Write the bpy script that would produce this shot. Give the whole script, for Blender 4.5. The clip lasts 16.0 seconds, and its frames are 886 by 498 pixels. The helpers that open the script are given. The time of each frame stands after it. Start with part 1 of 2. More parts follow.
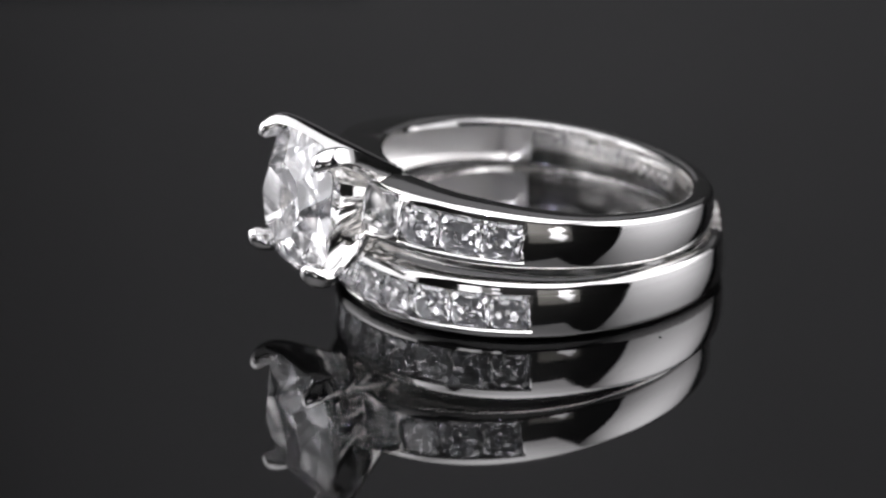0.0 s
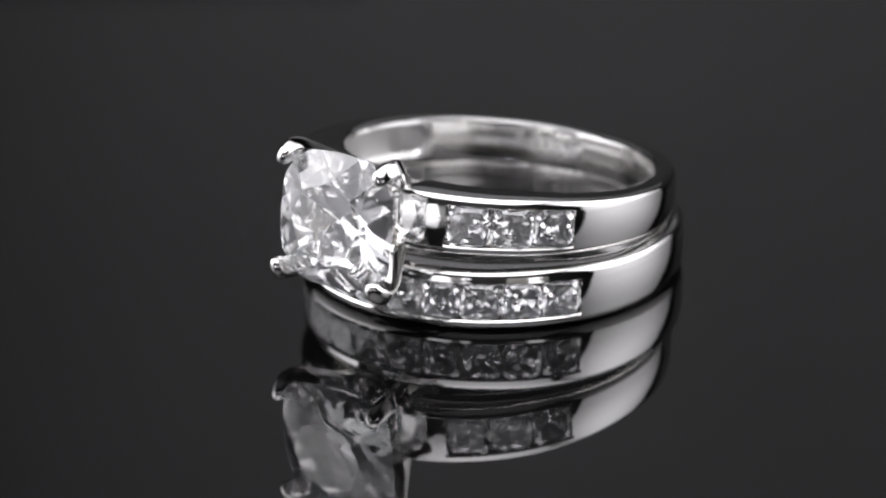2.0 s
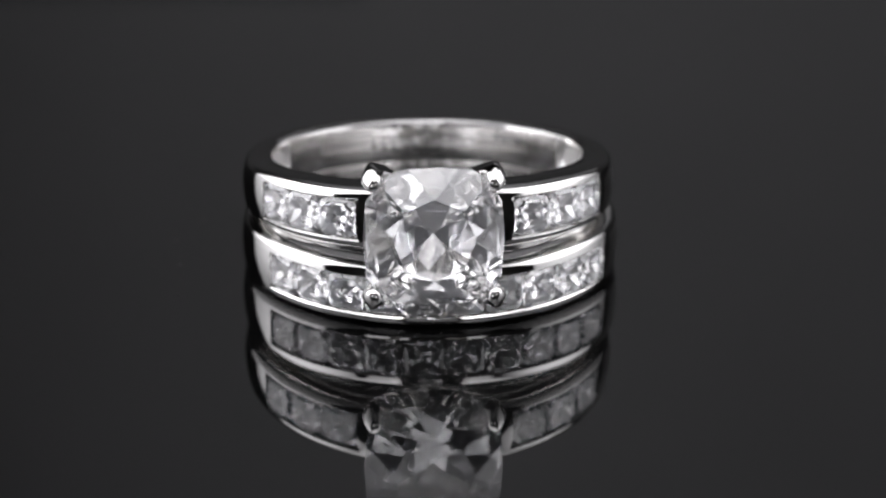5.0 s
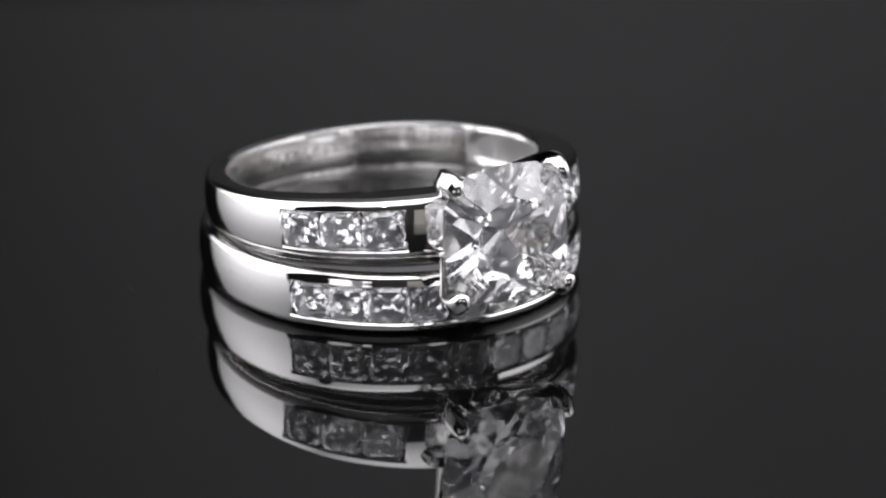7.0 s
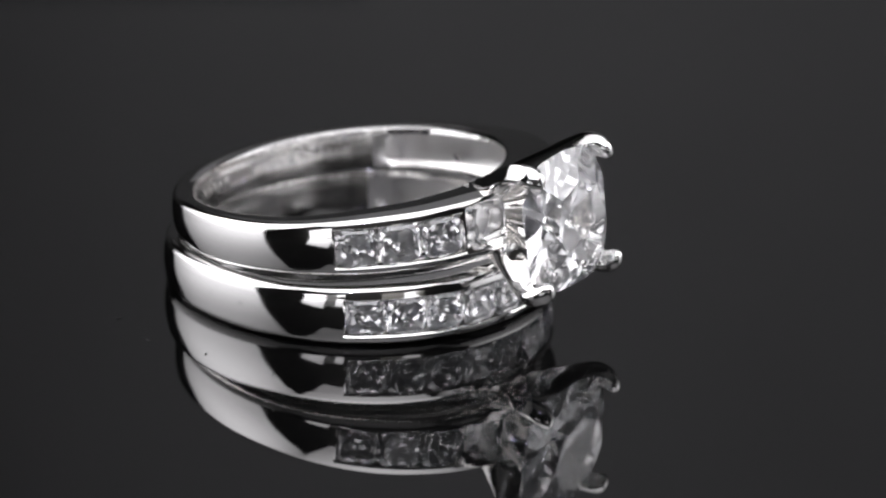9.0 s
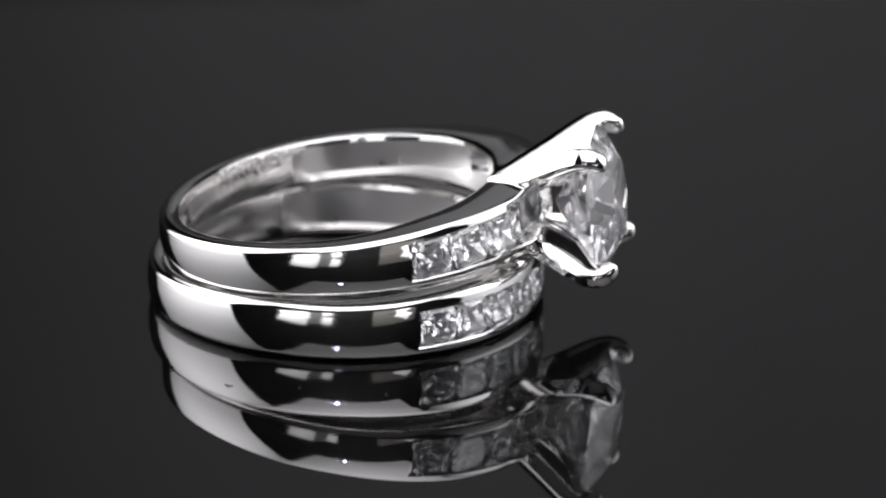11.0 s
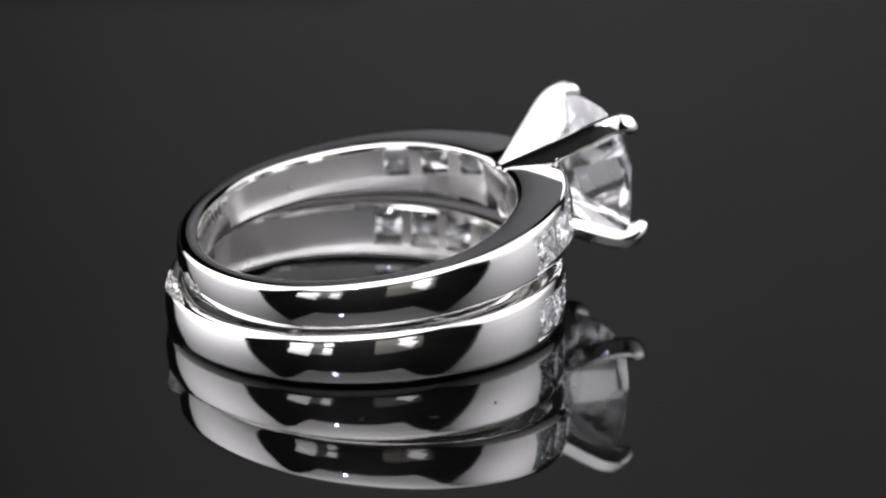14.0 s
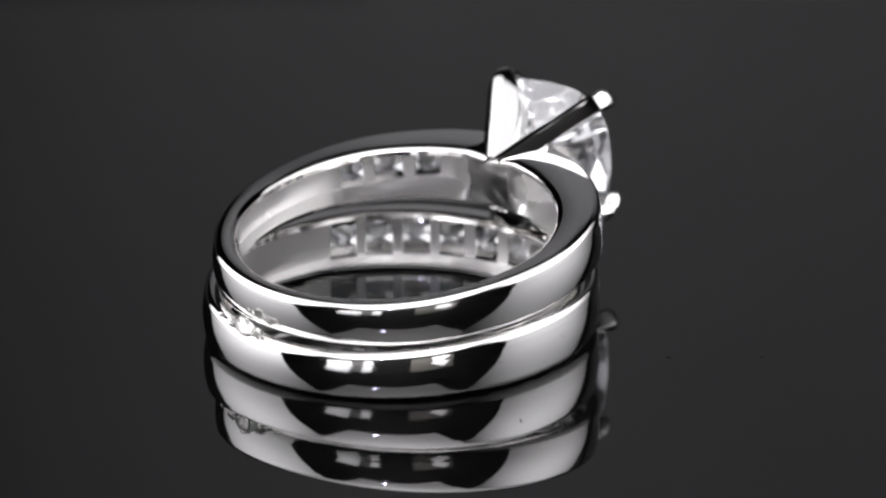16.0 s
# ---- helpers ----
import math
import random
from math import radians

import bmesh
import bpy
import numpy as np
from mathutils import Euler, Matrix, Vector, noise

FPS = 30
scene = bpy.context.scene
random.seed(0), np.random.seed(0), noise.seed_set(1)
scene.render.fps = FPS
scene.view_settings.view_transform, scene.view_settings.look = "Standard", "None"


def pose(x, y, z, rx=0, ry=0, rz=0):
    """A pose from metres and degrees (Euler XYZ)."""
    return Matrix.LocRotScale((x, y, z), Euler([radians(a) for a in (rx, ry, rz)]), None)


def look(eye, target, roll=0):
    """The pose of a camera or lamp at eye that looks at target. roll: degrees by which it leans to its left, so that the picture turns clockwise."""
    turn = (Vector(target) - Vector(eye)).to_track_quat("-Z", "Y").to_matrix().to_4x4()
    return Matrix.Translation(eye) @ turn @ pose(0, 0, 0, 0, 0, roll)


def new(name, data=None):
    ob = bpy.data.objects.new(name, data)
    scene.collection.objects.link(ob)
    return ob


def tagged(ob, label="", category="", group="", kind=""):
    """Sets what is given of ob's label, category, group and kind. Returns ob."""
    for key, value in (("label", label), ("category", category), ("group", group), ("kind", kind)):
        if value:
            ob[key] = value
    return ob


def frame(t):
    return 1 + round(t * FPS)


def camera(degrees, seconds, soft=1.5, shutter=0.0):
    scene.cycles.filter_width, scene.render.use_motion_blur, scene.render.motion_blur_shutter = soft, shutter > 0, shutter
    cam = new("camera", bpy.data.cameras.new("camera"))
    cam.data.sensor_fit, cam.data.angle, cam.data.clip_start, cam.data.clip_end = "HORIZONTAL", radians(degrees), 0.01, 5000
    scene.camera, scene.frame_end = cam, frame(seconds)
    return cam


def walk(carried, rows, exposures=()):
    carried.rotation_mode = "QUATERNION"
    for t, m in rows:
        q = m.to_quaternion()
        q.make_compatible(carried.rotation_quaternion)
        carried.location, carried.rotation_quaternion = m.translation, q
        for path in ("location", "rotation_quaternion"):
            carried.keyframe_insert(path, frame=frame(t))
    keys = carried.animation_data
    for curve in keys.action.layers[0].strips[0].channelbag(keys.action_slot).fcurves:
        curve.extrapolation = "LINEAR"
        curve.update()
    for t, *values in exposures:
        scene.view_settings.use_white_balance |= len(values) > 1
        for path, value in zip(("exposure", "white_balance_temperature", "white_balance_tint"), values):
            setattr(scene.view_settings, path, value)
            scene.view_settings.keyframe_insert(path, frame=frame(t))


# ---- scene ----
import itertools

MM = 0.001
SECONDS = 16.0
SPIN = 12.866          # turntable speed, degrees a second, anticlockwise from above
START = -61.725         # turn of the rings at the start

scene.cycles.max_bounces, scene.cycles.transmission_bounces, scene.cycles.glossy_bounces = 24, 24, 12
cam = camera(11.19, SECONDS, soft=2.2)
cam.data.dof.use_dof, cam.data.dof.focus_distance, cam.data.dof.aperture_fstop = True, 0.223, 45.0
EYE = look((0.0, -0.21527, 0.08347), (-0.00028, 0.0, 0.00247), 0.073)
walk(cam, [(0.0, EYE), (SECONDS, EYE)])

# ---- world and light panels ----
world = bpy.data.worlds.new("studio")
scene.world = world
world.use_nodes = True
world.node_tree.nodes["Background"].inputs["Color"].default_value = (0.9, 0.95, 1.0, 1)
world.node_tree.nodes["Background"].inputs["Strength"].default_value = 0.004


# ---- materials ----
def material(name):
    m = bpy.data.materials.new(name)
    m.use_nodes = True
    return m, m.node_tree.nodes, m.node_tree.links, m.node_tree.nodes["Principled BSDF"]


def noise_node(nodes, links, scale, detail=3.0):
    co = nodes.new("ShaderNodeTexCoord")
    n = nodes.new("ShaderNodeTexNoise")
    n.inputs["Scale"].default_value = scale
    n.inputs["Detail"].default_value = detail
    links.new(co.outputs["Object"], n.inputs["Vector"])
    return n


def ramp(nodes, links, source, lo, hi, a=0.35, b=0.65):
    r = nodes.new("ShaderNodeMapRange")
    r.inputs["From Min"].default_value, r.inputs["From Max"].default_value = a, b
    r.inputs["To Min"].default_value, r.inputs["To Max"].default_value = lo, hi
    links.new(source, r.inputs["Value"])
    return r.outputs["Result"]


def white_metal(name, smoothest, roughest, wavy=0.035):
    m, nodes, links, p = material(name)
    p.inputs["Base Color"].default_value = (0.865, 0.857, 0.845, 1)
    p.inputs["Metallic"].default_value = 1.0
    big, fine = noise_node(nodes, links, 260, 3), noise_node(nodes, links, 5200, 2)
    links.new(ramp(nodes, links, big.outputs["Fac"], smoothest, roughest), p.inputs["Roughness"])
    bump = nodes.new("ShaderNodeBump")
    bump.inputs["Strength"].default_value = wavy
    bump.inputs["Distance"].default_value = 0.00004
    links.new(big.outputs["Fac"], bump.inputs["Height"])
    bump2 = nodes.new("ShaderNodeBump")
    bump2.inputs["Strength"].default_value = 0.03
    bump2.inputs["Distance"].default_value = 0.000005
    links.new(fine.outputs["Fac"], bump2.inputs["Height"])
    links.new(bump.outputs["Normal"], bump2.inputs["Normal"])
    links.new(bump2.outputs["Normal"], p.inputs["Normal"])
    return m


def gem(name, ior, lift_share):
    """Clear zirconia."""
    m = bpy.data.materials.new(name)
    m.use_nodes = True
    nodes, links = m.node_tree.nodes, m.node_tree.links
    nodes.remove(nodes["Principled BSDF"])
    g = nodes.new("ShaderNodeBsdfGlass")
    g.inputs["Color"].default_value = (0.996, 0.997, 1.0, 1)
    g.inputs["Roughness"].default_value = 0.0
    g.inputs["IOR"].default_value = ior
    # pale diffuse share mixed into the glass, a painted-in glow that lifts dark facets
    lift = nodes.new("ShaderNodeBsdfDiffuse")
    lift.inputs["Color"].default_value = (0.86, 0.87, 0.9, 1)
    mix = nodes.new("ShaderNodeMixShader")
    links.new(ramp(nodes, links, noise_node(nodes, links, 420, 3).outputs["Fac"], lift_share * 0.6, lift_share * 1.4), mix.inputs[0])
    links.new(g.outputs[0], mix.inputs[1])
    links.new(lift.outputs[0], mix.inputs[2])
    links.new(mix.outputs[0], nodes["Material Output"].inputs["Surface"])
    return m


def black_acrylic():
    m, nodes, links, p = material("black_acrylic")
    p.inputs["Base Color"].default_value = (0.002, 0.002, 0.002, 1)
    p.inputs["IOR"].default_value = 1.5
    n = noise_node(nodes, links, 60, 4)
    links.new(ramp(nodes, links, n.outputs["Fac"], 0.012, 0.03), p.inputs["Roughness"])
    return m


def plain(name, colour, rough=0.8, vary=0.12, scale=30):
    m, nodes, links, p = material(name)
    n = noise_node(nodes, links, scale, 5)
    mix = nodes.new("ShaderNodeMix")
    mix.data_type = "RGBA"
    mix.inputs["A"].default_value = (*[c * (1 - vary) for c in colour], 1)
    mix.inputs["B"].default_value = (*[min(1, c * (1 + vary)) for c in colour], 1)
    links.new(n.outputs["Fac"], mix.inputs["Factor"])
    links.new(mix.outputs["Result"], p.inputs["Base Color"])
    p.inputs["Roughness"].default_value = rough
    bump = nodes.new("ShaderNodeBump")
    bump.inputs["Strength"].default_value = 0.15
    bump.inputs["Distance"].default_value = 0.0005
    links.new(n.outputs["Fac"], bump.inputs["Height"])
    links.new(bump.outputs["Normal"], p.inputs["Normal"])
    return m


def glow(name, colour, strength, edge=1.0, reach=0.2):
    """A lit diffuser, brightest at its middle; edge: share of the strength left at reach metres."""
    m = bpy.data.materials.new(name)
    m.use_nodes = True
    nodes, links = m.node_tree.nodes, m.node_tree.links
    nodes.remove(nodes["Principled BSDF"])
    e = nodes.new("ShaderNodeEmission")
    e.inputs["Color"].default_value = (*colour, 1)
    co = nodes.new("ShaderNodeTexCoord")
    length = nodes.new("ShaderNodeVectorMath")
    length.operation = "LENGTH"
    links.new(co.outputs["Object"], length.inputs[0])
    r = nodes.new("ShaderNodeMapRange")
    r.interpolation_type = "SMOOTHSTEP"
    r.inputs["From Max"].default_value = reach
    r.inputs["To Min"].default_value, r.inputs["To Max"].default_value = strength, strength * edge
    links.new(length.outputs["Value"], r.inputs["Value"])
    links.new(r.outputs["Result"], e.inputs["Strength"])
    links.new(e.outputs[0], nodes["Material Output"].inputs["Surface"])
    return m


METAL = white_metal("polished_white_gold", 0.035, 0.085)
INNER = white_metal("inner_white_gold", 0.08, 0.2, 0.16)
SATIN = white_metal("satin_white_gold", 0.26, 0.5, 0.4)
STONE = gem("clear_zirconia", 2.16, 0.05)
ACCENT = gem("clear_zirconia_accent", 2.15, 0.07)
ACRYLIC = black_acrylic()
BACKDROP = plain("grey_backdrop_paper", (0.185, 0.185, 0.186), 0.9)
GREY = plain("grey_painted_wall", (0.035, 0.034, 0.032), 0.9, 0.1, 3)
ROOM = plain("dark_studio_wall", (0.03, 0.03, 0.032), 0.9, 0.2, 3)
FABRIC = plain("black_fabric", (0.012, 0.012, 0.012), 0.85, 0.3, 900)
PUTTY = plain("clear_grey_putty", (0.86, 0.85, 0.83), 0.12, 0.1, 1500)
PUTTY.node_tree.nodes["Principled BSDF"].inputs["Transmission Weight"].default_value = 0.96
DUST = plain("dark_dust", (0.03, 0.03, 0.03), 0.9, 0.2, 3000)
RIGHT_PANEL = glow("lit_right_diffuser", (0.99, 0.975, 1.015), 3.9, 0.12, 0.265)
PANEL = glow("lit_diffuser", (0.99, 0.975, 1.015), 4.3, 0.26, 0.3)
TOP_PANEL = glow("lit_top_diffuser", (0.99, 0.975, 1.015), 3.5, 0.34, 0.55)
FRONT_PANEL = glow("lit_front_diffuser", (0.99, 0.975, 1.015), 2.2, 0.8, 0.06)
LED = glow("led_lens", (0.72, 0.7, 1.0), 520.0)
DARK_CARD = plain("grey_card", (0.5, 0.485, 0.44), 0.7, 0.05, 40)
CARD = plain("light_grey_card", (0.55, 0.55, 0.54), 0.7, 0.05, 40)


# ---- mesh helpers ----
def part(name, bm, mat, parent=None, label="", smooth=None):
    mesh = bpy.data.meshes.new(name)
    bmesh.ops.recalc_face_normals(bm, faces=bm.faces)
    if smooth is not None:
        for f in bm.faces:
            f.smooth = True
    bm.to_mesh(mesh)
    bm.free()
    if smooth is not None:
        mesh.set_sharp_from_angle(angle=radians(smooth))
    mesh.materials.append(mat)
    ob = new(name, mesh)
    ob.parent = parent
    if label:
        tagged(ob, label)
    return ob


def box(bm, x, y, z, sx, sy, sz, bevel=0.0):
    made = bmesh.ops.create_cube(bm, size=1.0, matrix=Matrix.Translation((x, y, z)) @ Matrix.Diagonal((sx, sy, sz, 1)))
    if bevel:
        edges = list({e for v in made["verts"] for e in v.link_edges})
        bmesh.ops.bevel(bm, geom=edges, offset=bevel, segments=2, affect="EDGES", profile=0.5)


def smoothstep(a, b, x):
    k = max(0.0, min(1.0, (x - a) / (b - a)))
    return k * k * (3 - 2 * k)


def loft(bm, rows, closed=True, caps=True):
    """Skin a list of rings of points."""
    rings = [[bm.verts.new(p) for p in row] for row in rows]
    n = len(rings[0])
    pairs = list(zip(rings, rings[1:]))
    if closed:
        pairs.append((rings[-1], rings[0]))
    for a, b in pairs:
        for k in range(n):
            bm.faces.new((a[k], a[(k + 1) % n], b[(k + 1) % n], b[k]))
    if caps and not closed:
        bm.faces.new(rings[0])
        bm.faces.new(rings[-1])


# ---- the bands ----
def band_mesh(spec):
    """A ring round the z axis; the angle is counted from the front (-y), lengths in millimetres.
    spec gives, by angle: outer radius, inner circle, bottom and top, the channel and the grooves inside."""
    angles = set(np.linspace(-180, 180, 361)[:-1].round(3).tolist())
    for a, b in spec["channels"]:
        for s in (a, b):
            angles |= {s - 0.55, s - 0.5, s - 0.03, s + 0.03, s + 0.5, s + 0.55}
    rows, slots, rough = [], [], []
    for deg in sorted(angles):
        a = radians(deg)
        ro = spec["outer"](abs(deg))
        off, ri0 = spec["inner"]
        # distance to the inner circle, whose centre lies off millimetres towards the back
        q = -off * math.cos(a)
        ri = q + math.sqrt(q * q - off * off + ri0 * ri0)
        lo, hi = spec["bottom"](abs(deg)), spec["top"](abs(deg))
        mid, half = (lo + hi) / 2, (hi - lo) / 2
        ch = spec["channel_half"](abs(deg))
        inside = max(smoothstep(s - 0.03, s + 0.03, deg) * (1 - smoothstep(e - 0.03, e + 0.03, deg)) for s, e in spec["channels"])
        lip = max(smoothstep(s - 0.55, s - 0.5, deg) * (1 - smoothstep(e + 0.5, e + 0.55, deg)) for s, e in spec["channels"])
        depth = 0.72 * inside
        thin = ro - ri
        g0, g1 = spec["groove"]
        ends = max(0.0, min(1.0, min(abs(deg) - g0, g1 - abs(deg)) / 16.0))
        width = max(0.15, math.sqrt(1 - (1 - ends) ** 2))
        # deep behind the stones, half as deep beyond them
        behind = 1 - smoothstep(60, 100, abs(deg))
        groove = ((thin - 0.80) * behind + 0.38 * thin * (1 - behind)) * smoothstep(0.0, 0.8, ends)
        dome = spec["dome"]
        prof = []

        def outer(zr, extra=0.0):
            prof.append((ro - dome * zr * zr - extra, mid + half * zr))

        cz = ch / half
        c, under = 0.2, max(0.2, min(0.42, half - ch - 0.12))
        prof.append((ro - dome - under, lo))
        prof.append((ro - dome - 0.5 * under, lo + 0.13 * under))
        prof.append((ro - dome - 0.12 * under, lo + 0.5 * under))
        outer(-1 + under / half)
        for k in (0.6, 0.2):
            outer(-(cz + 0.05 + (1 - under / half - cz - 0.05) * k))
        outer(-cz - 0.05, 0.0)
        outer(-cz - 0.02, 0.05 * lip)
        outer(-cz, 0.10 * lip + (depth - 0.1 * lip) * 0.0)
        outer(-cz, depth if depth > 0.1 else 0.1 * lip)
        for k in (-0.6, -0.2, 0.2, 0.6):
            outer(k * cz, max(depth, 0.0))
        outer(cz, depth if depth > 0.1 else 0.1 * lip)
        outer(cz, 0.10 * lip)
        outer(cz + 0.02, 0.05 * lip)
        outer(cz + 0.05, 0.0)
        for k in (0.2, 0.6):
            outer(cz + 0.05 + (1 - c / half - cz - 0.05) * k)
        outer(1 - c / half)
        prof.append((ro - dome - 0.12 * c, hi - 0.5 * c))
        prof.append((ro - dome - 0.5 * c, hi - 0.13 * c))
        prof.append((ro - dome - c, hi))
        # inside, from the top down
        b = min(0.32, (thin - dome - under) * 0.8)
        prof.append((ri + b, hi))
        prof.append((ri + 0.5 * b, hi - 0.12 * b))
        prof.append((ri + 0.15 * b, hi - 0.42 * b))
        rim = max(0.2, half - 0.34)
        floor_at = rim - 0.16
        prof.append((ri, mid + rim))
        prof.append((ri + groove * 0.5, mid + (rim - 0.05) * width))
        prof.append((ri + groove, mid + floor_at * width))
        prof.append((ri + groove, mid))
        prof.append((ri + groove, mid - floor_at * width))
        prof.append((ri + groove * 0.5, mid - (rim - 0.05) * width))
        prof.append((ri, mid - rim))
        prof.append((ri + 0.15 * b, lo + 0.42 * b))
        prof.append((ri + 0.5 * b, lo + 0.12 * b))
        prof.append((ri + b, lo))
        slots.append(any(abs(deg - c) < spec["window"] for c in spec["stones"]))
        rough.append(ends > 0)
        rows.append([(r * math.sin(a) * MM, -r * math.cos(a) * MM, z * MM) for r, z in prof])
    bm = bmesh.new()
    loft(bm, rows, closed=True)
    # unpolished groove floors; an open window behind each stone
    n, gone = len(prof), []
    for k, f in enumerate(bm.faces):
        where, at = k % n, k // n
        f.material_index = 0
        if n - 10 <= where <= n - 5:
            f.material_index = 1 if rough[at] else 2
        if slots[at] and slots[(at + 1) % len(slots)] and where in (10, 11, 12, n - 8, n - 7):
            gone.append(f)
    bmesh.ops.delete(bm, geom=gone, context="FACES")
    bmesh.ops.remove_doubles(bm, verts=bm.verts, dist=1e-7)
    return bm


def lerp_table(table):
    xs, ys = zip(*table)
    return lambda a: float(np.interp(a, xs, ys))


def spline(table):
    """A smooth curve through the stations of a table, level at both ends."""
    xs, ys = [t[0] for t in table], [t[1] for t in table]
    slope = [0.0] + [(ys[k + 1] - ys[k - 1]) / (xs[k + 1] - xs[k - 1]) for k in range(1, len(xs) - 1)] + [0.0]

    def value(a):
        k = max(0, min(len(xs) - 2, int(np.searchsorted(xs, a)) - 1))
        w = xs[k + 1] - xs[k]
        u = (a - xs[k]) / w
        return ((1 + 2 * u) * (1 - u) ** 2 * ys[k] + u * (1 - u) ** 2 * w * slope[k]
                + u * u * (3 - 2 * u) * ys[k + 1] + u * u * (u - 1) * w * slope[k + 1])
    return value


def eased(table):
    """Smooth values between the stations of a table, by angle."""
    def value(a):
        for (x0, y0), (x1, y1) in zip(table, table[1:]):
            if a <= x1:
                return y0 + (y1 - y0) * smoothstep(x0, x1, a)
        return table[-1][1]
    return value


def polish(planes):
    """The solid inside a list of planes (normal, distance), in millimetres: each plane becomes one flat facet."""
    N = np.array([n for n, d in planes], float)
    D = np.array([d for n, d in planes], float)
    trio = np.array(list(itertools.combinations(range(len(planes)), 3)))
    M = N[trio]
    good = np.abs(np.linalg.det(M)) > 1e-5
    M, R = M[good], D[trio[good]]
    P = np.linalg.solve(M, R[..., None])[..., 0]
    P = P[(P @ N.T <= D + 1e-6).all(axis=1)]
    P = np.unique(P.round(4), axis=0)
    bm = bmesh.new()
    for q in P:
        bm.verts.new(q)
    made = bmesh.ops.convex_hull(bm, input=bm.verts)
    spare = [v for v in made["geom_interior"] if isinstance(v, bmesh.types.BMVert)]
    bmesh.ops.delete(bm, geom=spare, context="VERTS")
    bmesh.ops.dissolve_limit(bm, angle_limit=0.004, verts=bm.verts, edges=bm.edges)
    bmesh.ops.scale(bm, vec=(MM, MM, MM), verts=bm.verts)
    return bm


def facet(az, slope, reach, depth, down):
    """A facet that faces az degrees round the axis, at slope degrees to the girdle, through a point reach from the axis at depth."""
    a, q = radians(az), radians(slope)
    n = (math.cos(a) * math.sin(q), math.cos(q) * (1 if down else -1), math.sin(a) * math.sin(q))
    return n, reach * math.sin(q) + abs(depth) * math.cos(q)


def cushion(a, size, power):
    c, s = math.cos(a), math.sin(a)
    r = size / (abs(c) ** power + abs(s) ** power) ** (1 / power)
    return r * c, r * s


def centre_stone_mesh():
    """Cushion brilliant: table towards -y, culet towards +y; the girdle lies in the plane y = 0."""
    outline = np.array([cushion(radians(k), 3.38, 4.4) for k in range(360)])

    def wide(az):
        return float((outline @ (math.cos(radians(az)), math.sin(radians(az)))).max())

    girdle, table = 0.07, 1.03
    pick = random.Random(5)

    def off(by):
        return pick.uniform(-by, by)

    planes = [((0, -1, 0), table)]
    planes += [((math.cos(radians(a)), 0, math.sin(radians(a))), wide(a)) for a in np.arange(4.5, 360, 9)]
    step = 360 / 16
    for k in range(16):
        az, near, far = step * k, wide(step * k), wide(step * (k + 0.5))
        # crown: halves at the girdle, then stars and mains by turns
        planes.append(facet(az + step / 2, 45.0 + off(1), far, girdle, False))
        if k % 2:
            planes.append(facet(az, 29.4, 0.49 * near, table, False))
        else:
            planes.append(facet(az, 34.6 + off(1), near, girdle, False))
        # pavilion: three tiers of slightly uneven facets, then the flatter ones round the culet
        planes.append(facet(az + step / 2, 50.2 + off(2), far, girdle, True))
        planes.append(facet(az + off(3), 48.2 + off(1.5), near * 0.85, 0.81, True))
        planes.append(facet(az + step / 2 + off(3), 50.0 + off(1.5), far * 0.73, 1.58, True))
        if k % 2 == 0:
            planes.append(facet(az + off(5), 32.5 + off(1.8), near * 0.3, 1.62 + off(0.04), True))
    return polish(planes)


def accent_mesh(w, h):
    """Princess cut: w along the band, h across it; table at y = 0, culet towards +y."""
    planes = [((0, -1, 0), 0.0)]
    for az, s in ((0, w / 2), (90, h / 2), (180, w / 2), (270, h / 2)):
        a = radians(az)
        planes.append(((math.cos(a), 0, math.sin(a)), s))
        planes.append(facet(az, 33, s * 0.8, 0.0, False))
        for way in (-1, 1):
            planes.append(facet(az + 7 * way, 64, s, 0.2, True))
            planes.append(facet(az + 15 * way, 53, s * 0.9, 0.4, True))
            planes.append(facet(az + 25 * way, 45, s * 0.72, 0.62, True))
            planes.append(facet(az + 36 * way, 39, s * 0.5, 0.86, True))
    # the crown's corners
    for az in (45, 135, 225, 315):
        planes.append(facet(az, 28, 0.76 * (w + h) / 4 * 1.2, 0.0, False))
    return polish(planes)


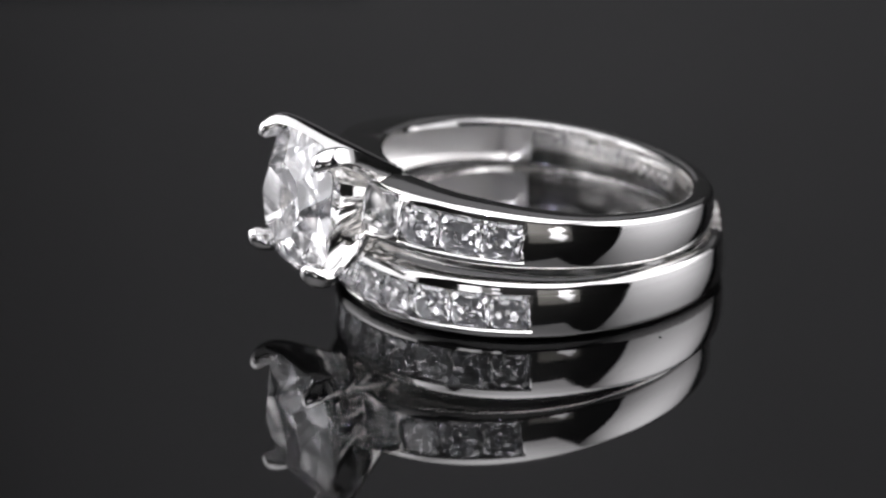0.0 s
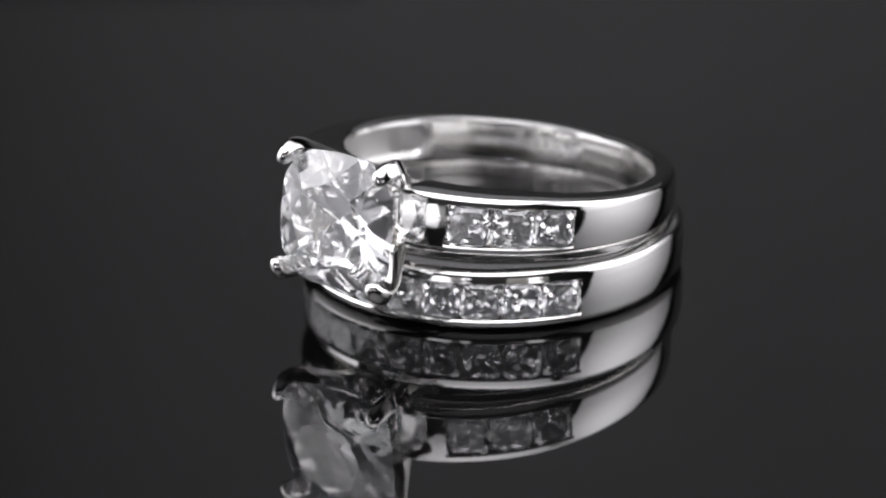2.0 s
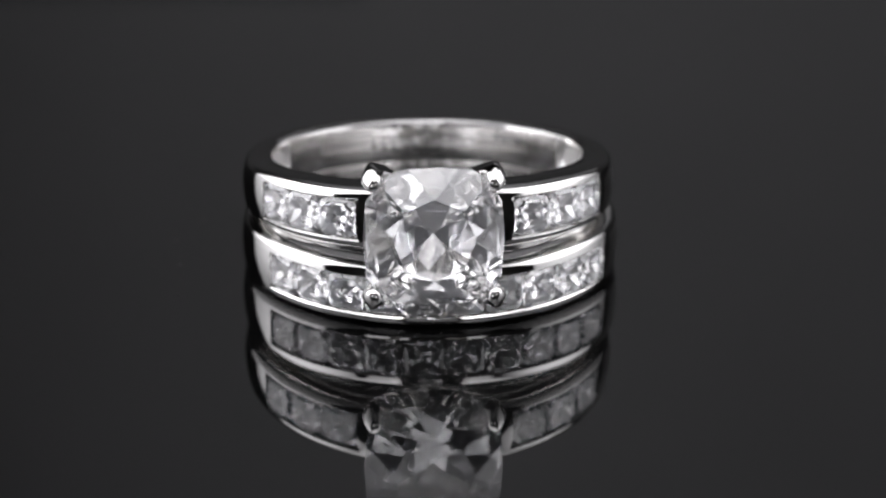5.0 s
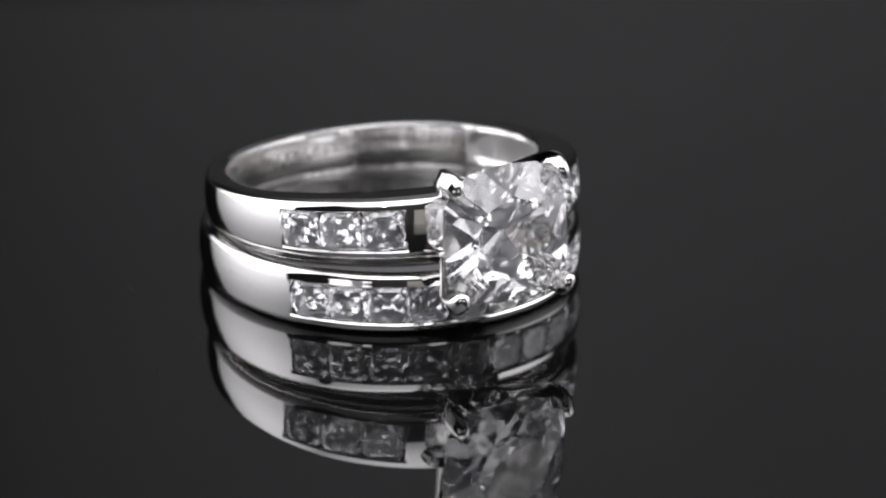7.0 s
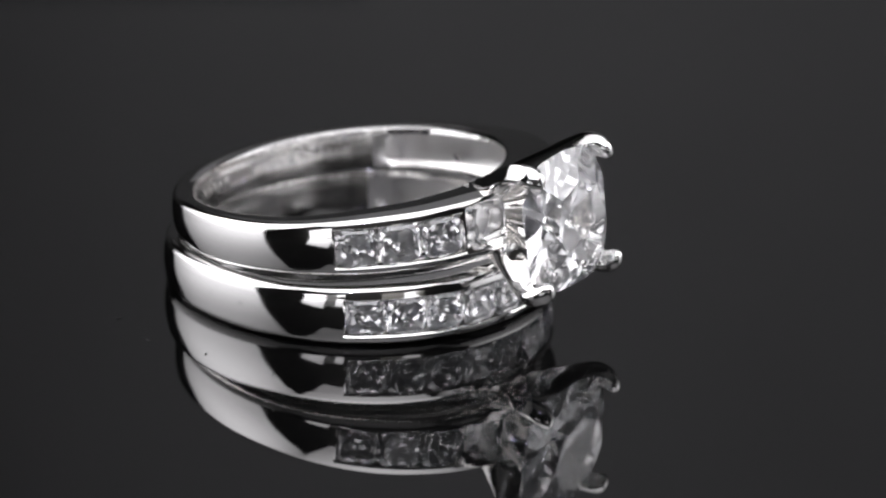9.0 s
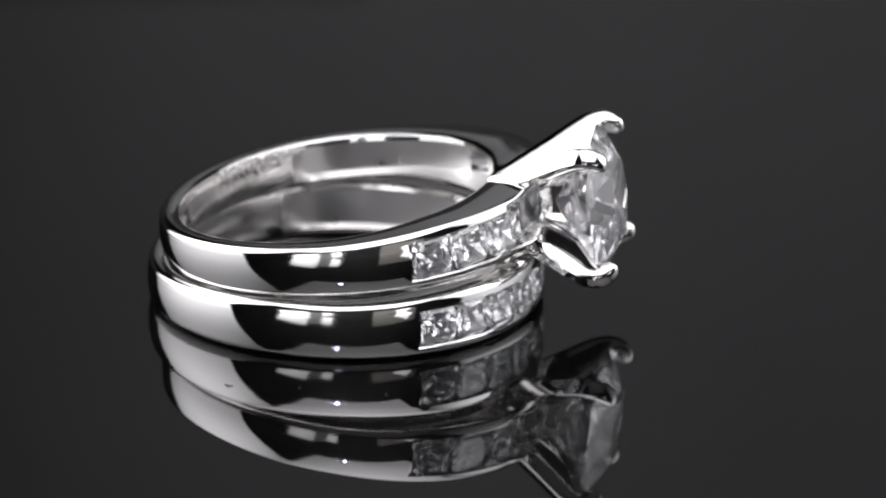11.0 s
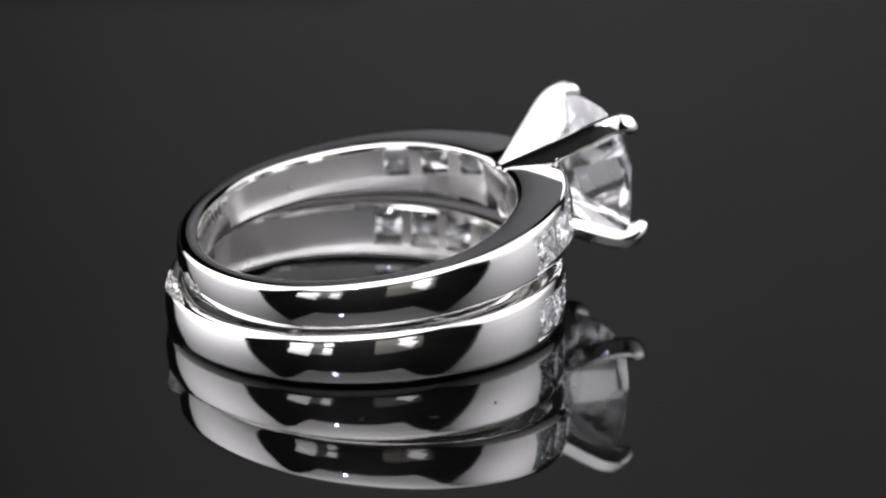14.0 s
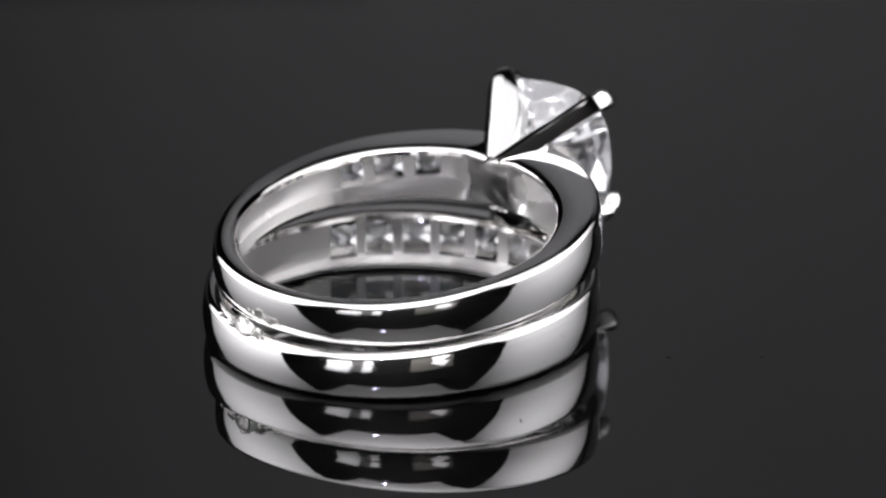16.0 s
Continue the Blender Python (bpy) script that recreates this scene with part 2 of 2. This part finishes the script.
def prong_mesh(sx, sz):
    """A strap from the middle of the head's base to one corner of the stone, ending in a rounded claw."""
    path = [(0.22, -7.35, 1.0), (0.55, -7.9, 1.22), (1.2, -9.0, 1.72), (1.95, -10.3, 2.3), (2.6, -11.4, 2.82),
            (2.95, -12.1, 3.08), (3.06, -12.65, 3.12), (3.03, -13.05, 3.02), (2.93, -13.3, 2.86), (2.8, -13.45, 2.7), (2.7, -13.5, 2.6)]
    wide = [1.0, 1.05, 1.08, 1.08, 1.06, 1.02, 1.02, 1.05, 1.0, 0.76, 0.26]
    thick = [1.2, 1.5, 1.9, 2.1, 1.95, 1.5, 1.1, 0.94, 0.86, 0.64, 0.22]
    rows = []
    side = Vector((sx, 0, -1.6 * sz)).normalized()
    stations = np.linspace(0, len(path) - 1, 34)
    curve = [spline(list(zip(range(len(path)), [p[c] for p in path]))) for c in range(3)]
    wide, thick = (spline(list(enumerate(v))) for v in (wide, thick))
    P = [Vector((curve[0](u) * sx, curve[1](u), curve[2](u) * sz)) for u in stations]
    for k, p in enumerate(P):
        d = (P[min(k + 1, len(P) - 1)] - P[max(k - 1, 0)]).normalized()
        up = d.cross(side).normalized()
        inward = up if up.dot(Vector((-sx, 0, -sz))) > 0 else -up
        p = p + inward * max(0.0, thick(stations[k]) - 0.8) / 2
        row = []
        for j in range(20):
            a = 2 * math.pi * j / 20
            x, y = cushion(a, 0.5, 6.5 - 3.9 * smoothstep(4.5, 8, stations[k]))
            row.append((p + side * x * wide(stations[k]) + up * y * thick(stations[k])) * MM)
        rows.append(row)
    bm = bmesh.new()
    loft(bm, rows, closed=False)
    return bm


def empty(name, label, category, **more):
    return tagged(new(name), label, category, **more)


def set_stones(parent, mesh_source, angles, radius, mid):
    for k, deg in enumerate(angles):
        a = radians(deg)
        if k == 0:
            ob = mesh_source
        else:
            ob = mesh_source.copy()
            scene.collection.objects.link(ob)
        ob.parent = parent
        r = radius(abs(deg))
        ob.matrix_basis = Matrix.Translation((r * math.sin(a) * MM, -r * math.cos(a) * MM, mid(abs(deg)) * MM)) @ Matrix.Rotation(a, 4, "Z")


def stamped_marks(ring, inner, first, last, count, mid):
    """Short raised strokes stamped inside a band."""
    off, ri0 = inner
    pick = random.Random(int(abs(first)))
    for deg in np.linspace(first, last, count):
        a = radians(deg)
        q = -off * math.cos(a)
        r = q + math.sqrt(q * q - off * off + ri0 * ri0)
        tall, wide = pick.uniform(0.5, 0.72), pick.uniform(0.12, 0.3)
        bm = bmesh.new()
        box(bm, 0, 0, 0, wide * MM, 0.12 * MM, tall * MM, 0.04 * MM)
        ob = part("stamped_mark", bm, INNER, ring, "tiny worn stamped mark", 40)
        ob.matrix_basis = Matrix.Rotation(a, 4, "Z") @ Matrix.Translation((0, -(r - 0.02) * MM, (mid + pick.uniform(-0.05, 0.05)) * MM))


def putty_lump():
    """Crumbs of clear putty pressed into the seam at the back, where the two rings meet."""
    lump = empty("putty_lump", "lump of clear grey putty joining the backs of two rings", "putty")
    pick = random.Random(11)
    for deg, r, z, wide, deep, tall in ((164, 9.92, 2.58, 0.6, 0.32, 0.48), (158, 9.88, 2.45, 0.4, 0.2, 0.28), (151, 9.85, 2.38, 0.26, 0.12, 0.14),
                                        (170, 9.92, 2.48, 0.35, 0.24, 0.28)):
        bm = bmesh.new()
        bmesh.ops.create_icosphere(bm, subdivisions=3, radius=1.0)
        shift = Vector((deg * 0.37, r, z))
        for v in bm.verts:
            v.co *= 1 + 0.34 * noise.noise(v.co * 1.7 + shift) + 0.14 * noise.noise(v.co * 4.5 + shift)
            v.co = Vector((v.co.x * wide, v.co.y * deep, v.co.z * tall)) * MM
        ob = part("putty_piece", bm, PUTTY, lump, smooth=60)
        a = radians(deg)
        ob.matrix_basis = Matrix.Rotation(a, 4, "Z") @ Matrix.Translation((0, -r * MM, z * MM)) @ Matrix.Rotation(radians(pick.uniform(-14, 14)), 4, "Y")
    return lump


def engagement_ring():
    ring = empty("engagement_ring", "polished white ring with large cushion-cut clear stone, stacked on a band", "ring")
    top = eased([(0, 1.35), (12, 1.55), (40, 1.5), (90, 1.28), (180, 1.12)])
    span = (60.4 - 22.7) / 3
    angles = [s * (22.7 + span * (k + 0.5)) for s in (-1, 1) for k in range(3)]
    shoulder = spline([(0, 10.35), (22, 10.25), (60, 9.83), (92, 9.53), (118, 9.5), (145, 9.72), (180, 9.75)])
    spec = {
        "outer": lambda a: shoulder(a) - 1.95 * (1 - smoothstep(4.0, 8.5, a)),
        "inner": (0.62, 8.0),
        "top": top, "bottom": lambda a: -top(a),
        "channels": [(-60.4, -22.7), (22.7, 60.4)],
        "channel_half": lerp_table([(0, 1.02), (22.7, 1.02), (60, 0.93), (180, 0.7)]),
        "groove": (9, 123),
        "dome": 0.2,
        "stones": angles, "window": 4.7,
    }
    shank = part("band", band_mesh(spec), METAL, ring, "tapered mirror-polished shank with raised shoulders", 32)
    shank.data.materials.append(SATIN)
    shank.data.materials.append(INNER)
    stone = part("accent_stone", accent_mesh(2.1, 1.94), ACCENT, ring, "small princess-cut clear stone in a channel")
    set_stones(ring, stone, angles, lambda a: shoulder(a) - 0.1, lambda a: 0.0)
    stamped_marks(ring, spec["inner"], 128, 152, 9, 0.55)
    stamped_marks(ring, spec["inner"], -163, -178, 5, -0.1)
    centre = part("centre_stone", centre_stone_mesh(), STONE, ring, "large clear cushion-cut zirconia with many facets")
    centre.matrix_basis = pose(-0.22 * MM, -12.9 * MM, 0)
    for sx in (-1, 1):
        for sz in (-1, 1):
            ob = part("prong", prong_mesh(sx, sz), METAL, ring, "polished strap prong with a rounded claw", 40)
            ob.matrix_basis = pose(-0.22 * MM, -0.25 * MM, 0)
    return ring


def wedding_band():
    ring = empty("wedding_band", "polished white band with channel-set clear stones, lying on black acrylic", "ring")
    span = 2 * 59.3 / 10
    angles = [-59.3 + span * (k + 0.5) for k in range(10)]
    top = eased([(0, 3.2), (40, 3.2), (90, 2.95), (180, 2.3)])
    spec = {
        "outer": spline([(0, 10.1), (30, 10.06), (60, 9.92), (95, 9.7), (118, 9.82), (145, 10.08), (180, 10.22)]),
        "inner": (0.62, 8.55),
        "top": top, "bottom": lambda a: 0.0,
        "channels": [(-59.3, 59.3)],
        "channel_half": lerp_table([(0, 0.98), (60, 0.91), (180, 0.7)]),
        "groove": (-30, 122),
        "dome": 0.2,
        "stones": angles, "window": 4.7,
    }
    shank = part("band", band_mesh(spec), METAL, ring, "mirror-polished tapered band", 32)
    shank.data.materials.append(SATIN)
    shank.data.materials.append(INNER)
    stone = part("accent_stone", accent_mesh(2.0, 1.88), ACCENT, ring, "small princess-cut clear stone in a channel")
    set_stones(ring, stone, angles, lambda a: spec["outer"](a) - 0.1, lambda a: (top(a)) / 2)
    return ring


# ---- the studio ----
BACKDROP_TOP = 0.4


def studio():
    bm = bmesh.new()
    box(bm, 0, 0.1, -0.87, 3.4, 3.4, 0.02)
    tagged(part("floor", bm, ROOM), "dark studio floor", "floor", kind="structure")
    bm = bmesh.new()
    box(bm, 0, 0.1, 1.61, 3.4, 3.4, 0.02)
    tagged(part("ceiling", bm, ROOM), "dark studio ceiling", "ceiling", kind="structure")
    for name, x, y, sx, sy in (("wall_north", 0, 1.81, 3.44, 0.02), ("wall_south", 0, -0.81, 3.38, 0.02),
                               ("wall_east", 1.71, 0.1, 0.02, 3.4), ("wall_west", -1.71, 0.1, 0.02, 3.4)):
        bm = bmesh.new()
        box(bm, x, y, 0.37, sx, sy, 2.46)
        tagged(part(name, bm, GREY if name == "wall_south" else ROOM), "painted studio wall", "wall", kind="structure")

    desk = empty("desk", "black shooting desk under the turntable", "table")
    bm = bmesh.new()
    box(bm, 0, 0.1, -0.06, 1.1, 0.95, 0.03, 0.003)
    part("desktop", bm, FABRIC, desk)
    for x in (-0.5, 0.5):
        for y in (-0.32, 0.52):
            bm = bmesh.new()
            box(bm, x, y, -0.4675, 0.05, 0.05, 0.785, 0.004)
            part("leg", bm, FABRIC, desk)

    # seamless backdrop: a strip that curves from the desk up behind the turntable
    front = [(0.27, -0.0425)] + [(0.33 + 0.14 * math.sin(radians(a)), 0.0975 - 0.14 * math.cos(radians(a))) for a in range(0, 91, 3)] + [(0.47, 0.13)]
    back = [(0.27, -0.0445)] + [(0.33 + 0.142 * math.sin(radians(a)), 0.0975 - 0.142 * math.cos(radians(a))) for a in range(0, 91, 3)] + [(0.472, 0.13)]
    outline = front + back[::-1]
    bm = bmesh.new()
    loft(bm, [[(x, y, z) for y, z in outline] for x in (-0.5, 0.5)], closed=False, caps=False)
    tagged(part("cloth_sweep", bm, FABRIC), "black cloth curving up from the desk", "backdrop", kind="structure")
    # grey paper that hangs behind the turntable, above the cloth
    # it bows round an upright line, a made-up shape that darkens its left side
    bm = bmesh.new()
    rows = []
    for k in range(49):
        turn = radians(-100 + 110 * k / 48)
        x, y = 0.03 + 0.16 * math.sin(turn), 0.626 - 0.16 * math.cos(turn)
        dx, dy = 0.002 * math.sin(turn), -0.002 * math.cos(turn)
        rows.append([(x, y, 0.118), (x + dx, y + dy, 0.118), (x + dx, y + dy, BACKDROP_TOP), (x, y, BACKDROP_TOP)])
    turn = radians(10)
    x, y = 0.03 + 0.16 * math.sin(turn) + 0.4 * math.cos(turn), 0.626 - 0.16 * math.cos(turn) + 0.4 * math.sin(turn)
    rows.append([(x, y, 0.118), (x, y - 0.002, 0.118), (x, y - 0.002, BACKDROP_TOP), (x, y, BACKDROP_TOP)])
    loft(bm, rows, closed=False)
    tagged(part("backdrop", bm, BACKDROP, smooth=40), "dark grey backdrop paper hanging behind the desk", "backdrop", kind="structure")


def light_panel(name, m, w, h, mat, label):
    """A softbox: a black fabric hood with a lit diffuser; it shines along its own -z."""
    lamp = empty(name, label, "softbox")
    lamp.matrix_basis = m
    bm = bmesh.new()
    rows = []
    for k, z in ((1.0, 0.006), (1.0, 0.02), (0.55, 0.11), (0.2, 0.14)):
        rows.append([(sx * w / 2 * k * 1.04, sy * h / 2 * k * 1.04, z) for sx, sy in ((-1, -1), (1, -1), (1, 1), (-1, 1))])
    loft(bm, rows, closed=False)
    part("hood", bm, FABRIC, lamp)
    bm = bmesh.new()
    box(bm, 0, 0, 0.0, w, h, 0.004)
    part("diffuser", bm, mat, lamp, "glowing white diffuser cloth")
    return lamp


def upright_panel(x, y, z, turn):
    """An upright panel beside the table whose top leans forward by 18 degrees in its own plane."""
    return Matrix.Translation((x, y, z)) @ Matrix.Rotation(radians(18), 4, "X") @ Matrix.Rotation(radians(turn), 4, "Y")


def lights():
    # panel on the right and on the left of the turntable, upright
    light_panel("softbox", upright_panel(0.27, 0.01, 0.19, 90), 0.47, 0.37, RIGHT_PANEL, "black softbox with a lit white diffuser")
    light_panel("softbox", upright_panel(-0.27, 0.022, 0.19, -90), 0.49, 0.38, PANEL, "black softbox with a lit white diffuser")
    top = light_panel("softbox", pose(0.0, -0.25, 0.5, 0, 0, 0), 0.78, 1.06, TOP_PANEL, "black overhead softbox with a lit diffuser")
    bm = bmesh.new()
    bmesh.ops.create_cone(bm, cap_ends=True, segments=12, radius1=0.012, radius2=0.012, depth=0.97, matrix=Matrix.Translation((0, 0, 0.615)))
    part("hanger", bm, FABRIC, top)
    # small lamps on stands that flank the camera
    for deg, dist, z, w, h, lean in ((-31, 0.42, 0.03, 0.1, 0.075, 14), (-15, 0.4, 0.035, 0.036, 0.055, 8), (27, 0.42, 0.025, 0.07, 0.05, 30)):
        a = radians(deg)
        eye = (dist * math.sin(a), -dist * math.cos(a), z)
        lamp = light_panel("lamp_head", look(eye, (0, 0, 0.003), lean), w, h, FRONT_PANEL, "small black lamp head with a lit diffuser on a stand")
        bm = bmesh.new()
        bmesh.ops.create_cone(bm, cap_ends=True, segments=12, radius1=0.0025, radius2=0.0025, depth=z + 0.045,
                              matrix=lamp.matrix_basis.inverted() @ Matrix.Translation((eye[0] * 1.1, eye[1] * 1.1, (z - 0.045) / 2)))
        part("stand", bm, FABRIC, lamp)
    # grey reflector boards behind the camera
    for x0, x1, top_z, mat, tone in ((-0.37, -0.17, 0.1, CARD, "light grey"), (0.1, 0.42, 0.12, DARK_CARD, "warm grey")):
        bm = bmesh.new()
        box(bm, (x0 + x1) / 2, -0.6, (top_z - 0.86) / 2, x1 - x0, 0.006, top_z + 0.86, 0.001)
        tagged(part("reflector_board", bm, mat), "tall " + tone + " foam reflector board standing on the floor", "reflector board")
    led = empty("led_lamp", "small black lamp with a bluish lens beside the camera", "lamp")
    led.matrix_basis = look((-0.058, -0.295, 0.2), (0, 0, 0.003))
    bm = bmesh.new()
    bmesh.ops.create_cone(bm, cap_ends=True, segments=24, radius1=0.011, radius2=0.011, depth=0.05, matrix=Matrix.Translation((0, 0, 0.026)))
    part("housing", bm, FABRIC, led)
    bm = bmesh.new()
    bmesh.ops.create_cone(bm, cap_ends=True, segments=12, radius1=0.002, radius2=0.002, depth=0.262,
                          matrix=led.matrix_basis.inverted() @ Matrix.Translation((-0.0643, -0.328, 0.086)))
    part("stand", bm, FABRIC, led)
    bm = bmesh.new()
    bmesh.ops.create_uvsphere(bm, u_segments=16, v_segments=8, radius=0.005)
    part("lens", bm, LED, led, "glowing bluish lens")


SPECKS = ((-13.8, 0.5, 0.3, 20), (-13.9, 8.3, 0.5, 75), (-12.5, 11.5, 0.4, 130), (-13.7, 4.8, 0.25, 10), (-17.4, -2.3, 0.2, 40), (10.2, 6.5, 0.2, 60))


def turntable():
    table = empty("turntable", "round glossy black acrylic turntable plate", "turntable")
    bm = bmesh.new()
    bmesh.ops.create_cone(bm, cap_ends=True, segments=160, radius1=0.24, radius2=0.24, depth=0.006, matrix=Matrix.Translation((0, 0, -0.003)))
    part("plate", bm, ACRYLIC, table, smooth=30)
    bm = bmesh.new()
    bmesh.ops.create_cone(bm, cap_ends=True, segments=64, radius1=0.09, radius2=0.08, depth=0.039, matrix=Matrix.Translation((0, 0, -0.0255)))
    part("base", bm, FABRIC, table, smooth=30)
    # specks of dust and short fibres on the plate
    for x, y, long, turn in SPECKS:
        bm = bmesh.new()
        rows = []
        for k in range(7):
            u = k / 6 - 0.5
            mid = Vector((u * long, 0.25 * long * math.cos(u * 3.0), 0.03))
            r = 0.035 * (1.05 - abs(u) * 1.6)
            rows.append([(mid + Vector((0, r * math.cos(a), r * 0.8 * math.sin(a)))) * MM for a in np.linspace(0, 2 * math.pi, 7)[:-1]])
        loft(bm, rows, closed=False)
        ob = part("dust_speck", bm, DUST, table, "tiny dark dust fibre")
        ob.matrix_basis = pose(x * MM, y * MM, 0, 0, 0, turn)
    return table


# ---- motion: the plate turns and carries the rings ----
LOW_AT = (-0.76 * MM, 5.08 * MM, 0.0)
HIGH_AT = (-0.86 * MM, 4.9 * MM, 4.63 * MM)
HIGH_TILT = -6.7
LOW_TURN = 2.1


def turned(local):
    rows = []
    for k in range(33):
        t = SECONDS * k / 32
        rows.append((t, pose(0, 0, 0, 0, 0, START + SPIN * t) @ local))
    return rows


def motions():
    walk(plate, turned(Matrix()))
    walk(low_ring, turned(pose(*LOW_AT, 0, 0, LOW_TURN)))
    walk(putty, turned(pose(*LOW_AT, 0, 0, LOW_TURN)))
    walk(high_ring, turned(pose(*HIGH_AT, HIGH_TILT, 0, 0)))


studio()
lights()
plate = turntable()
low_ring = wedding_band()
high_ring = engagement_ring()
putty = putty_lump()
motions()
